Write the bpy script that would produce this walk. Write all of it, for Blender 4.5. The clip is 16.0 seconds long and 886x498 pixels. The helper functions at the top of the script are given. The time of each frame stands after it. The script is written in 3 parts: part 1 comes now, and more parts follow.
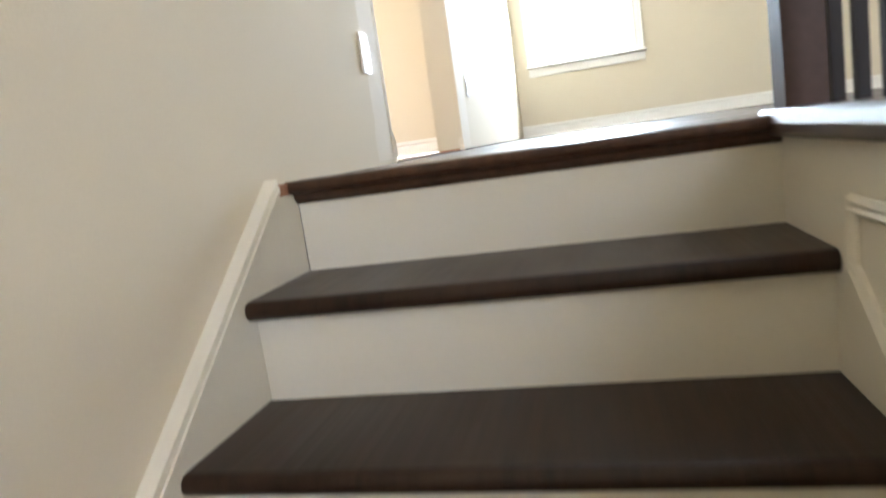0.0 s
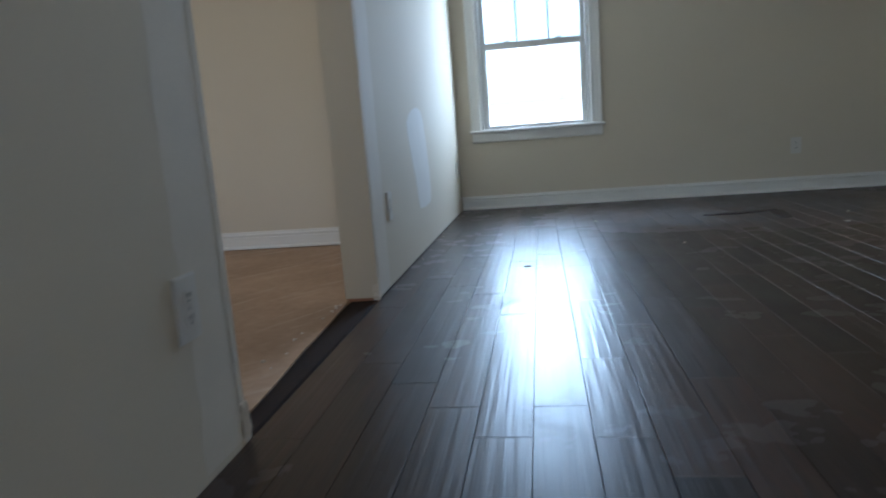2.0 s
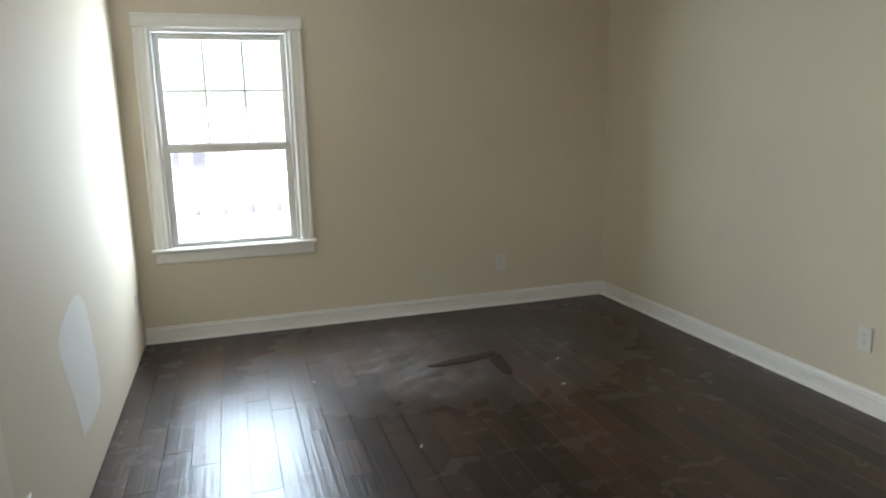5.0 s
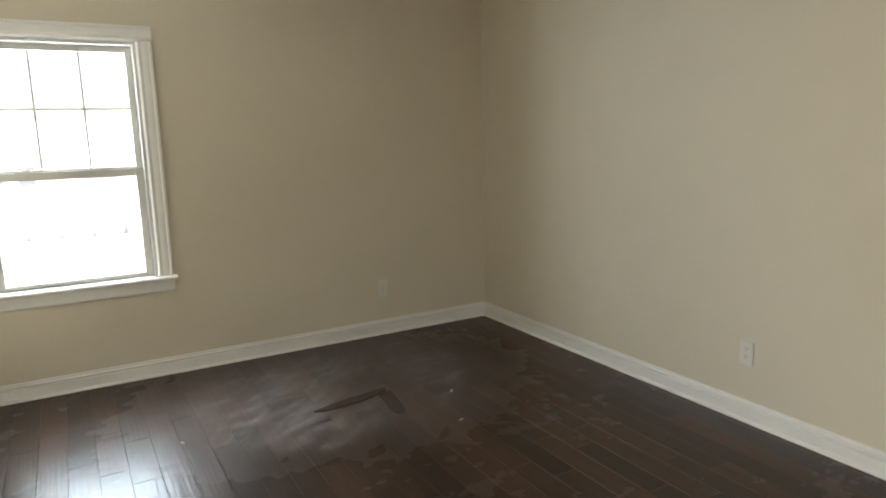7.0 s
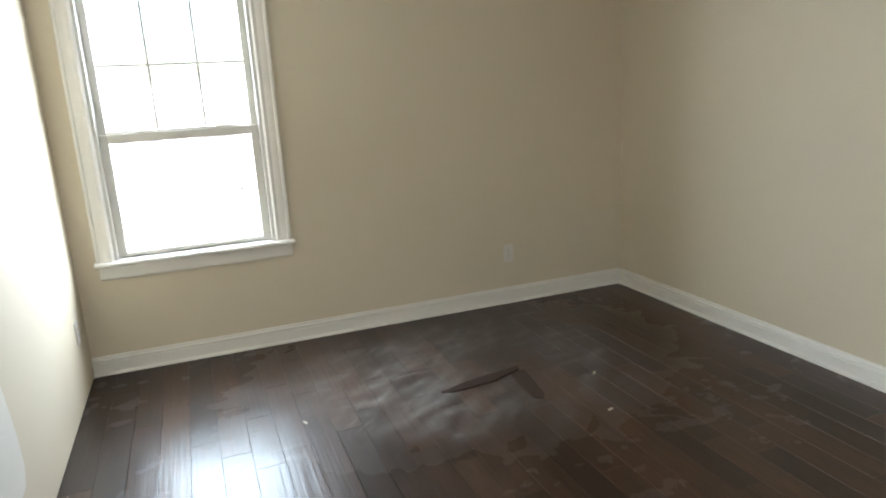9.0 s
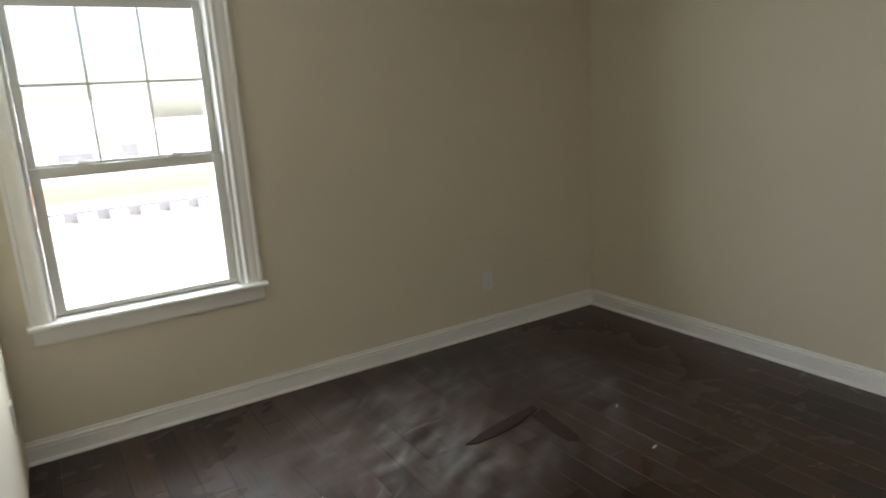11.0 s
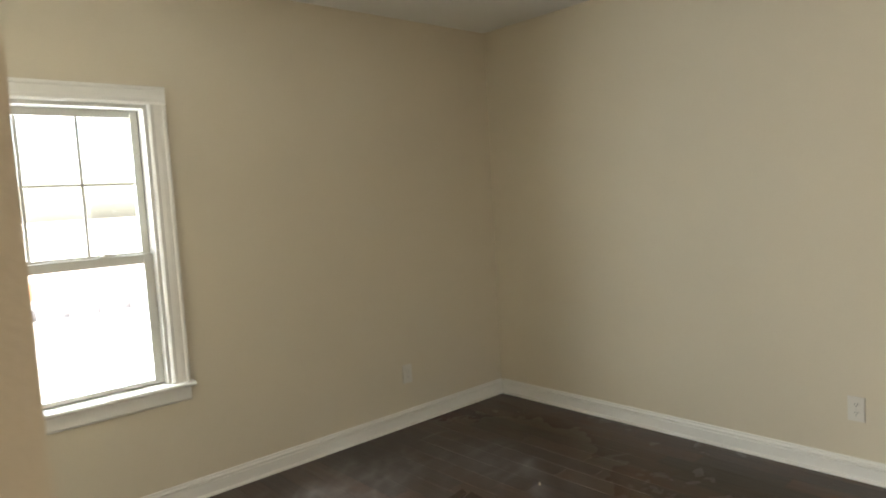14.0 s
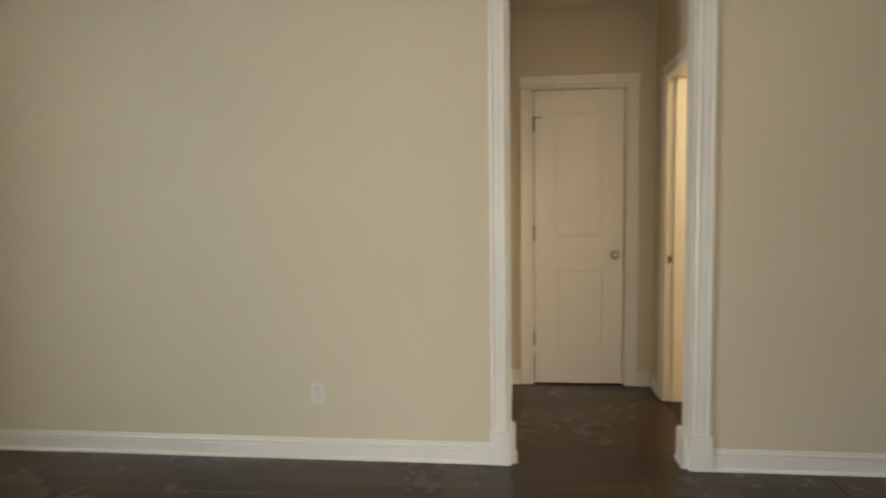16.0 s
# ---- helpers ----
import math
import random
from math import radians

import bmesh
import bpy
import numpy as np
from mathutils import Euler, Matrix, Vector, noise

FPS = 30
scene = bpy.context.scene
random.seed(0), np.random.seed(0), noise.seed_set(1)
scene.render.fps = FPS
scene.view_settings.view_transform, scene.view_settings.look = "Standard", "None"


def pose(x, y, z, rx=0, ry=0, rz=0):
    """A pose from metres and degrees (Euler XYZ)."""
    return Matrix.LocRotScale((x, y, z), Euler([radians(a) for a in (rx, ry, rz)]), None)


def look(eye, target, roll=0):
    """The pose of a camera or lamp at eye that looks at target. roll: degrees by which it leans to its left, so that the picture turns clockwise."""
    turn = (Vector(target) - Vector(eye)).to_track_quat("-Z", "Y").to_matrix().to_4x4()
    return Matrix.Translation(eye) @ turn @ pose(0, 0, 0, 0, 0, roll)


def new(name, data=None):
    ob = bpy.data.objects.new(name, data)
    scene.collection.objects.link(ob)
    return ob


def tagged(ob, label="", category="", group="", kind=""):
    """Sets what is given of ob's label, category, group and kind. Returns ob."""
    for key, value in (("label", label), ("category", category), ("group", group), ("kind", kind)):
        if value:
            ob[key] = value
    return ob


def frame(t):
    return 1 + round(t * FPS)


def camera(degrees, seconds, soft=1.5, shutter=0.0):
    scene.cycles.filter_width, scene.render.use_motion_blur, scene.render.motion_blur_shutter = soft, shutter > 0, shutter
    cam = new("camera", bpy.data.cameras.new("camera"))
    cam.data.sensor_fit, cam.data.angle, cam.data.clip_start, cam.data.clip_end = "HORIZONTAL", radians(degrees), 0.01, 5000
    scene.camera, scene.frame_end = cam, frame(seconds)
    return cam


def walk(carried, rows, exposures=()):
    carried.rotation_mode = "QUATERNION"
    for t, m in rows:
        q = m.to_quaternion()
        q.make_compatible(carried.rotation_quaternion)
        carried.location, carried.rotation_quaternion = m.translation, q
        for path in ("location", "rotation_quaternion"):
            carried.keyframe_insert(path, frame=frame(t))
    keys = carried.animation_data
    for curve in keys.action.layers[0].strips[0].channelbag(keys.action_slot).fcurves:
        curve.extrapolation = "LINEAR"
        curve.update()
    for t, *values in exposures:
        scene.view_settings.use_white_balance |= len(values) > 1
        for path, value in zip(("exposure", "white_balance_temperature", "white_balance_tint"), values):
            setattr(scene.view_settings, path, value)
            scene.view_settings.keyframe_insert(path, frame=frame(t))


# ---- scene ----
cam = camera(67.8, 16.0, soft=2.0, shutter=0.5)
PATH = [
    (0, (0.634, 0.857, 0.029), (0.151, 2.774, -0.273), -8.2),
    (0.5, (0.588, 1.038, 0.175), (0.103, 2.961, -0.083), -7.2),
    (1, (0.599, 1.286, 0.331), (0.144, 3.221, 0.106), -5.7),
    (1.5, (0.607, 1.516, 0.465), (0.126, 3.437, 0.187), -4.7),
    (2, (0.63, 1.717, 0.594), (0.325, 3.664, 0.259), -4.4),
    (2.5, (0.606, 1.903, 0.676), (0.365, 3.838, 0.24), -5.2),
    (3, (0.565, 2.026, 0.841), (0.424, 3.929, 0.241), -5.9),
    (3.5, (0.57, 2.154, 1.008), (0.8, 4.036, 0.372), -3.7),
    (4, (0.606, 2.261, 1.186), (1.017, 4.155, 0.692), -2.6),
    (6.5, (0.604, 2.674, 1.436), (1.489, 4.435, 1.095), -0.9),
    (7, (0.593, 2.725, 1.432), (1.568, 4.436, 1.081), -1.4),
    (7.5, (0.587, 2.753, 1.417), (1.559, 4.461, 1.044), -1.6),
    (8, (0.568, 2.8, 1.399), (1.509, 4.511, 0.967), -1.5),
    (8.5, (0.612, 2.961, 1.375), (1.4, 4.738, 0.905), -2.5),
    (8.7, (0.648, 3.047, 1.384), (1.317, 4.871, 0.911), -3.3),
    (10.8, (0.22, 3.73, 1.522), (1.207, 5.406, 1.056), -2.8),
    (11, (0.222, 3.736, 1.449), (1.24, 5.4, 1.004), -3.6),
    (11.5, (0.115, 3.722, 1.449), (1.299, 5.271, 1.003), -3.8),
    (12, (0.026, 3.658, 1.459), (1.275, 5.161, 1.034), -4.6),
    (12.5, (-0.066, 3.62, 1.474), (1.247, 5.106, 1.211), -4.4),
    (13, (-0.087, 3.616, 1.459), (1.282, 5.059, 1.247), -3.7),
    (13.5, (-0.095, 3.636, 1.458), (1.250, 5.106, 1.284), -3.7),
    (14, (-0.072, 3.65, 1.456), (1.254, 5.139, 1.297), -3.4),
    (14.5, (-0.009, 3.691, 1.455), (1.518, 4.967, 1.255), -3.0),
    (14.8, (-0.087, 3.81, 1.444), (1.62, 4.83, 1.236), -1.3),
    (15, (0.002, 3.75, 1.424), (1.792, 4.613, 1.202), -1.0),
    (15.2, (-0.019, 3.745, 1.406), (1.853, 4.417, 1.194), -0.6),
    (15.5, (0.018, 3.741, 1.372), (1.968, 4.134, 1.17), -0.1),
    (15.8, (0.106, 3.677, 1.350), (2.081, 3.980, 1.165), -0.6),
    (16, (0.165, 3.635, 1.336), (2.145, 3.858, 1.174), -0.8),
]
EXPOSURES = [(0, 4.6, 6000, 10), (0.5, 4.1, 5700, 10), (1.0, 3.05, 5250, 9), (1.5, 2.25, 4850, 8), (2.0, 2.2, 5050, 8), (2.5, 2.25, 5250, 8), (3.0, 2.5, 5450, 9), (3.5, 2.7, 5700, 9), (4.0, 2.75, 5850, 10), (6.5, 2.66, 6500, 10), (7.0, 2.88, 6600, 10), (8.0, 3.05, 6550, 10), (8.7, 3.2, 6300, 10),
             (10.8, 2.3, 6400, 10), (11.0, 2.3, 6450, 10), (11.5, 2.7, 6550, 10), (12.0, 3.0, 6650, 10), (14.0, 2.95, 6900, 10), (15.0, 2.95, 6950, 10), (16.0, 2.98, 6900, 10)]
walk(cam, [(t, look(eye, target, roll)) for t, eye, target, roll in PATH], EXPOSURES)

# ---- light ----
world = bpy.data.worlds.new("sky")
scene.world = world
world.use_nodes = True
wn, wl = world.node_tree.nodes, world.node_tree.links
sky = wn.new("ShaderNodeTexSky")
sky.sky_type = 'NISHITA'
sky.sun_disc = False
sky.sun_elevation = radians(53)
sky.sun_rotation = radians(107)
sky.dust_density = 3.0
wn["Background"].inputs[1].default_value = 0.15
wl.new(sky.outputs[0], wn["Background"].inputs[0])

sun = new("sun", bpy.data.lights.new("sun", 'SUN'))
sun.data.energy = 4.5
sun.data.angle = radians(1)
sun.data.color = (1.0, 0.95, 0.87)
sun.matrix_world = look((0.95 * 30, -0.3 * 30, 40), (0, 0, 0))


YW_OUT = 7.082


def window_lamp(name, eye, target, sx, sy, watts, color, spread=180):
    lamp = new(name, bpy.data.lights.new(name, 'AREA'))
    lamp.data.shape = 'RECTANGLE'
    lamp.data.size, lamp.data.size_y = sx, sy
    lamp.data.energy, lamp.data.color = watts, color
    lamp.data.spread = radians(spread)
    lamp.matrix_world = look(eye, target)


# sky light of the window and of the unseen window in the side room; the lamp of the small room off the hall
window_lamp("side_window_sky", (-3.96, 3.4, 1.35), (-1.0, 3.6, 0.9), 1.4, 1.4, 5.2, (1.0, 0.90, 0.74), 130)
# added fill from behind the stairs, set in an assumed, unseen loft window
window_lamp("loft_fill", (2.2, -1.96, 1.4), (2.2, 0, 1.3), 1.6, 1.4, 4.6, (1.0, 0.93, 0.83))
window_lamp("window_sky", (0.61, YW_OUT, 1.285), (0.61, 0, 1.2), 0.72, 1.28, 11.5, (0.82, 0.92, 1.0))
window_lamp("small_room_ceiling_lamp", (4.0, 1.6, 2.5), (4.0, 1.6, 0), 0.35, 0.35, 5.0, (1.0, 0.82, 0.54))

# ---- materials ----
def mat(name, base, rough=0.6, metal=0.0, var=0.06, scale=3.0, grain=60.0, bump=0.05, spec=0.5, obj_random=0.0, tint=None):
    m = bpy.data.materials.new(name)
    m.use_nodes = True
    n, l = m.node_tree.nodes, m.node_tree.links
    b = n["Principled BSDF"]
    b.inputs["Metallic"].default_value = metal
    b.inputs["Specular IOR Level"].default_value = spec
    geo = n.new("ShaderNodeNewGeometry")
    big = n.new("ShaderNodeTexNoise")
    big.inputs["Scale"].default_value = scale
    big.inputs["Detail"].default_value = 5
    fine = n.new("ShaderNodeTexNoise")
    fine.inputs["Scale"].default_value = grain
    fine.inputs["Detail"].default_value = 3
    l.new(geo.outputs["Position"], big.inputs["Vector"])
    l.new(geo.outputs["Position"], fine.inputs["Vector"])
    ramp = n.new("ShaderNodeValToRGB")
    lo = [max(0, c * (1 - var)) for c in base]
    hi = [min(1, c * (1 + var)) for c in (tint or base)]
    ramp.color_ramp.elements[0].position, ramp.color_ramp.elements[1].position = 0.3, 0.7
    ramp.color_ramp.elements[0].color = (*lo, 1)
    ramp.color_ramp.elements[1].color = (*hi, 1)
    add = n.new("ShaderNodeMath")
    add.operation = 'MULTIPLY_ADD'
    add.inputs[1].default_value = 0.35
    l.new(fine.outputs["Fac"], add.inputs[0])
    sub = n.new("ShaderNodeMath")
    sub.operation = 'MULTIPLY_ADD'
    sub.inputs[1].default_value = 0.65
    l.new(big.outputs["Fac"], sub.inputs[0])
    sub.inputs[2].default_value = 0.0
    l.new(sub.outputs[0], add.inputs[2])
    l.new(add.outputs[0], ramp.inputs["Fac"])
    col = ramp.outputs["Color"]
    if obj_random:
        info = n.new("ShaderNodeObjectInfo")
        hsv = n.new("ShaderNodeHueSaturation")
        mr = n.new("ShaderNodeMapRange")
        mr.inputs["To Min"].default_value, mr.inputs["To Max"].default_value = 1 - obj_random, 1 + obj_random
        l.new(info.outputs["Random"], mr.inputs["Value"])
        l.new(mr.outputs["Result"], hsv.inputs["Value"])
        l.new(col, hsv.inputs["Color"])
        col = hsv.outputs["Color"]
    l.new(col, b.inputs["Base Color"])
    rr = n.new("ShaderNodeMapRange")
    rr.inputs["To Min"].default_value, rr.inputs["To Max"].default_value = max(0.02, rough - 0.08), min(1, rough + 0.08)
    l.new(big.outputs["Fac"], rr.inputs["Value"])
    l.new(rr.outputs["Result"], b.inputs["Roughness"])
    bp = n.new("ShaderNodeBump")
    bp.inputs["Strength"].default_value = bump
    bp.inputs["Distance"].default_value = 0.01
    l.new(fine.outputs["Fac"], bp.inputs["Height"])
    l.new(bp.outputs["Normal"], b.inputs["Normal"])
    return m


def wood_floor_material(name, dusty, dark=1.0, rough0=0.3, coat=0.38):
    m = bpy.data.materials.new(name)
    m.use_nodes = True
    n, l = m.node_tree.nodes, m.node_tree.links
    b = n["Principled BSDF"]
    geo = n.new("ShaderNodeNewGeometry")
    info = n.new("ShaderNodeObjectInfo")

    def noise_at(sx, sy, sc, detail=4, dist=0.0, shift=False):
        mp = n.new("ShaderNodeMapping")
        mp.inputs["Scale"].default_value = (sx, sy, 1)
        l.new(geo.outputs["Position"], mp.inputs["Vector"])
        if shift:
            cx = n.new("ShaderNodeCombineXYZ")
            ml = n.new("ShaderNodeMath")
            ml.operation = 'MULTIPLY'
            ml.inputs[1].default_value = 37.0
            l.new(info.outputs["Random"], ml.inputs[0])
            l.new(ml.outputs[0], cx.inputs[1])
            l.new(ml.outputs[0], cx.inputs[2])
            l.new(cx.outputs[0], mp.inputs["Location"])
        t = n.new("ShaderNodeTexNoise")
        t.inputs["Scale"].default_value = sc
        t.inputs["Detail"].default_value = detail
        t.inputs["Distortion"].default_value = dist
        l.new(mp.outputs[0], t.inputs["Vector"])
        return t.outputs["Fac"]

    def ranged(v, a, bb, c=0.0, d=1.0, smooth=True):
        r = n.new("ShaderNodeMapRange")
        if smooth:
            r.interpolation_type = 'SMOOTHSTEP'
        r.inputs["From Min"].default_value, r.inputs["From Max"].default_value = a, bb
        r.inputs["To Min"].default_value, r.inputs["To Max"].default_value = c, d
        l.new(v, r.inputs["Value"])
        return r.outputs["Result"]

    def op(kind, a, c):
        q = n.new("ShaderNodeMath")
        q.operation = kind
        for i, v in enumerate((a, c)):
            if isinstance(v, (int, float)):
                q.inputs[i].default_value = v
            else:
                l.new(v, q.inputs[i])
        return q.outputs[0]

    grain = noise_at(55, 4, 1.0, 6, 0.6, True)
    blot = noise_at(7, 3, 1.0, 3, 0.3, True)
    ramp = n.new("ShaderNodeValToRGB")
    e = ramp.color_ramp.elements
    e[0].position, e[1].position = 0.3, 0.72
    e[0].color = (0.015 * dark, 0.0075 * dark, 0.0045 * dark, 1)
    e[1].color = (0.052 * dark, 0.024 * dark, 0.0125 * dark, 1)
    l.new(op('ADD', op('MULTIPLY', grain, 0.55), op('MULTIPLY', blot, 0.45)), ramp.inputs["Fac"])
    hsv = n.new("ShaderNodeHueSaturation")
    l.new(ranged(info.outputs["Random"], 0, 1, 0.5, 1.5, False), hsv.inputs["Value"])
    l.new(ramp.outputs["Color"], hsv.inputs["Color"])
    # dust: a swept haze by the far corner and scattered scuffs
    sep = n.new("ShaderNodeSeparateXYZ")
    l.new(geo.outputs["Position"], sep.inputs[0])
    dx = op('MULTIPLY', op('SUBTRACT', sep.outputs[0], 1.8), 0.8)
    dy = op('SUBTRACT', sep.outputs[1], 6.2)
    r2 = op('ADD', op('MULTIPLY', dx, dx), op('MULTIPLY', dy, dy))
    near = ranged(r2, 0.0, 1.25, 1, 0)

    def arcs(cx, cy, rings, turns, a, bb):
        """Broom strokes: noise drawn out along circles about a point."""
        ux, uy = op('SUBTRACT', sep.outputs[0], cx), op('SUBTRACT', sep.outputs[1], cy)
        rad = op('SQRT', op('ADD', op('MULTIPLY', ux, ux), op('MULTIPLY', uy, uy)), 0)
        ang = op('ARCTAN2', uy, ux)
        wob = op('MULTIPLY', noise_at(1, 1, 2.6, 2), 0.22)
        cmb = n.new("ShaderNodeCombineXYZ")
        l.new(op('MULTIPLY', op('ADD', rad, wob), rings), cmb.inputs[0])
        l.new(op('MULTIPLY', ang, turns), cmb.inputs[1])
        t = n.new("ShaderNodeTexNoise")
        t.inputs["Scale"].default_value = 1.0
        t.inputs["Detail"].default_value = 1.5
        l.new(cmb.outputs[0], t.inputs["Vector"])
        return ranged(t.outputs["Fac"], a, bb)

    cloud = ranged(noise_at(1.3, 1.9, 1.3, 1, 0.0), 0.2, 0.7, 0.5, 1)
    strokes = op('ADD', op('MULTIPLY', arcs(0.9, 7.2, 9, 2.2, 0.25, 0.85), 0.5), op('MULTIPLY', arcs(2.6, 5.1, 12, 2.6, 0.25, 0.85), 0.5))
    haze = op('MULTIPLY', op('MULTIPLY', near, cloud), op('MULTIPLY', op('ADD', op('MULTIPLY', strokes, 0.9), 0.15), ranged(noise_at(6, 8, 1.0, 5, 0.4), 0.25, 0.75, 0.75, 1.12)))
    smear = op('MULTIPLY', ranged(r2, 0.1, 2.2, 1, 0), op('MULTIPLY', arcs(1.9, 4.6, 26, 1.7, 0.58, 0.8), ranged(noise_at(2.2, 2.8, 1.0, 2), 0.45, 0.75)))
    scuff = op('MULTIPLY', op('MULTIPLY', ranged(noise_at(7, 9, 1.0, 2, 0.2), 0.42, 0.9), ranged(noise_at(1.3, 1.3, 1.1, 2), 0.35, 0.7)), ranged(noise_at(26, 34, 1.0, 2, 0.2), 0.25, 0.75, 0.5, 1.0))
    film_ = ranged(noise_at(2.2, 1.6, 1.0, 3, 0.5), 0.35, 0.8, 0.0, 0.06)
    dust = op('MINIMUM', op('ADD', op('ADD', op('MULTIPLY', haze, 1.0), op('MULTIPLY', smear, 0.6)), op('ADD', op("MULTIPLY", scuff, 0.42), film_)), 0.85)
    dust = op('MULTIPLY', dust, dusty)
    mix = n.new("ShaderNodeMix")
    mix.data_type = 'RGBA'
    l.new(op('MULTIPLY', op('POWER', dust, 1.8), 0.72), mix.inputs[0])
    l.new(hsv.outputs["Color"], mix.inputs[6])
    mix.inputs[7].default_value = (0.37, 0.36, 0.355, 1)
    l.new(mix.outputs[2], b.inputs["Base Color"])
    l.new(op('ADD', ranged(blot, 0.2, 0.8, rough0, rough0 + 0.12), op('MULTIPLY', dust, 0.5)), b.inputs["Roughness"])
    b.inputs["Specular IOR Level"].default_value = 0.22
    b.inputs["Coat Weight"].default_value = coat
    l.new(op('ADD', op('MULTIPLY', dust, 0.4), 0.24), b.inputs["Coat Roughness"])
    bp = n.new("ShaderNodeBump")
    bp.inputs["Strength"].default_value = 0.34
    bp.inputs["Distance"].default_value = 0.004
    l.new(op('ADD', noise_at(62, 1.6, 1.0, 2, 0.1, True), op('MULTIPLY', noise_at(16, 3, 1.0, 2, 0.2, True), 0.5)), bp.inputs["Height"])
    l.new(bp.outputs["Normal"], b.inputs["Normal"])
    l.new(bp.outputs["Normal"], b.inputs["Coat Normal"])
    return m


def glass_material():
    m = bpy.data.materials.new("window_glass")
    m.use_nodes = True
    n, l = m.node_tree.nodes, m.node_tree.links
    n.remove(n["Principled BSDF"])
    tr, gl, fr, mx = (n.new(k) for k in ("ShaderNodeBsdfTransparent", "ShaderNodeBsdfGlossy", "ShaderNodeFresnel", "ShaderNodeMixShader"))
    gl.inputs["Roughness"].default_value = 0.01
    tr.inputs[0].default_value = (0.96, 0.98, 0.98, 1)
    l.new(fr.outputs[0], mx.inputs[0])
    l.new(tr.outputs[0], mx.inputs[1])
    l.new(gl.outputs[0], mx.inputs[2])
    l.new(mx.outputs[0], n["Material Output"].inputs[0])
    return m


WALL = mat("beige_wall_paint", (0.63, 0.558, 0.432), 0.8, var=0.03, scale=1.3, grain=150, bump=0.07, spec=0.2)
COMPOUND = mat("joint_compound", (0.67, 0.605, 0.50), 0.75, var=0.05, scale=6, grain=120, bump=0.06, spec=0.3)
PRIMER = mat("white_primer", (0.70, 0.665, 0.60), 0.8, var=0.04, scale=8, grain=120, bump=0.05, spec=0.3)
TRIM = mat("white_trim_paint", (0.75, 0.725, 0.67), 0.4, var=0.03, scale=4, grain=90, bump=0.02)
RISER = mat("riser_cream_paint", (0.70, 0.652, 0.54), 0.5, var=0.03, scale=3, grain=120, bump=0.03)
CEIL = mat("ceiling_paint", (0.74, 0.72, 0.68), 0.85, var=0.03, scale=2, grain=180, bump=0.1, spec=0.2)
VINYL = mat("window_vinyl", (0.56, 0.54, 0.49), 0.4, var=0.03, scale=6, grain=80, bump=0.01)
FLOORWOOD = wood_floor_material("scraped_dark_hardwood", 1.0)
TREADWOOD = wood_floor_material("stair_tread_wood", 0.25, 1.1, 0.3, 0.15)
SCRAPWOOD = mat("reddish_veneer", (0.026, 0.012, 0.0075), 0.6, var=0.35, scale=9, grain=140, bump=0.1)
RAWWOOD = mat("raw_reddish_wood", (0.33, 0.15, 0.075), 0.75, var=0.25, scale=14, grain=120, bump=0.15)
PAPER = mat("tan_board_floor", (0.36, 0.235, 0.145), 0.7, var=0.16, scale=2.2, grain=26, bump=0.2, spec=0.25, tint=(0.43, 0.30, 0.195))


def add_scuffs(m, colour):
    """Pale drag marks across a board floor."""
    n, l = m.node_tree.nodes, m.node_tree.links
    b = n["Principled BSDF"]
    old = b.inputs["Base Color"].links[0].from_socket
    geo = n.new("ShaderNodeNewGeometry")
    fac = None
    for turn, sc in ((52, (0.9, 0.11, 1)), (64, (0.7, 0.08, 1)), (38, (1.0, 0.07, 1))):
        mp = n.new("ShaderNodeMapping")
        mp.vector_type = 'TEXTURE'
        mp.inputs["Rotation"].default_value = (0, 0, radians(turn))
        mp.inputs["Scale"].default_value = sc
        l.new(geo.outputs["Position"], mp.inputs["Vector"])
        t = n.new("ShaderNodeTexNoise")
        t.inputs["Scale"].default_value = 1.3
        t.inputs["Detail"].default_value = 3
        l.new(mp.outputs[0], t.inputs["Vector"])
        q = n.new("ShaderNodeMapRange")
        q.inputs["From Min"].default_value, q.inputs["From Max"].default_value = 0.6, 0.72
        q.inputs["To Max"].default_value = 0.55
        l.new(t.outputs["Fac"], q.inputs["Value"])
        if fac is None:
            fac = q.outputs[0]
        else:
            mx = n.new("ShaderNodeMath")
            mx.operation = 'MAXIMUM'
            l.new(fac, mx.inputs[0])
            l.new(q.outputs[0], mx.inputs[1])
            fac = mx.outputs[0]
    mix = n.new("ShaderNodeMix")
    mix.data_type = 'RGBA'
    l.new(fac, mix.inputs[0])
    l.new(old, mix.inputs[6])
    mix.inputs[7].default_value = (*colour, 1)
    l.new(mix.outputs[2], b.inputs["Base Color"])


add_scuffs(PAPER, (0.6, 0.47, 0.34))
STRIPWOOD = mat("dull_stained_strip", (0.024, 0.014, 0.009), 0.85, var=0.35, scale=9, grain=70, bump=0.2, spec=0.1)
SLAB = mat("dark_subfloor", (0.02, 0.016, 0.013), 0.9)
NEWELWOOD = mat("dark_newel_wood", (0.04, 0.02, 0.013), 0.6, var=0.3, scale=7, grain=60, bump=0.05, spec=0.2)
IRON = mat("dark_iron", (0.016, 0.013, 0.013), 0.7, spec=0.2, metal=0.0, var=0.15, scale=20, grain=150, bump=0.1)
NICKEL = mat("satin_nickel", (0.55, 0.53, 0.5), 0.28, metal=1.0, var=0.05, scale=20, grain=100, bump=0.01)
DULLMETAL = mat("dull_nickel", (0.2, 0.185, 0.17), 0.5, metal=0.6, var=0.1, scale=20, grain=100, bump=0.02)
SLOT = mat("outlet_slot", (0.03, 0.03, 0.03), 0.7)
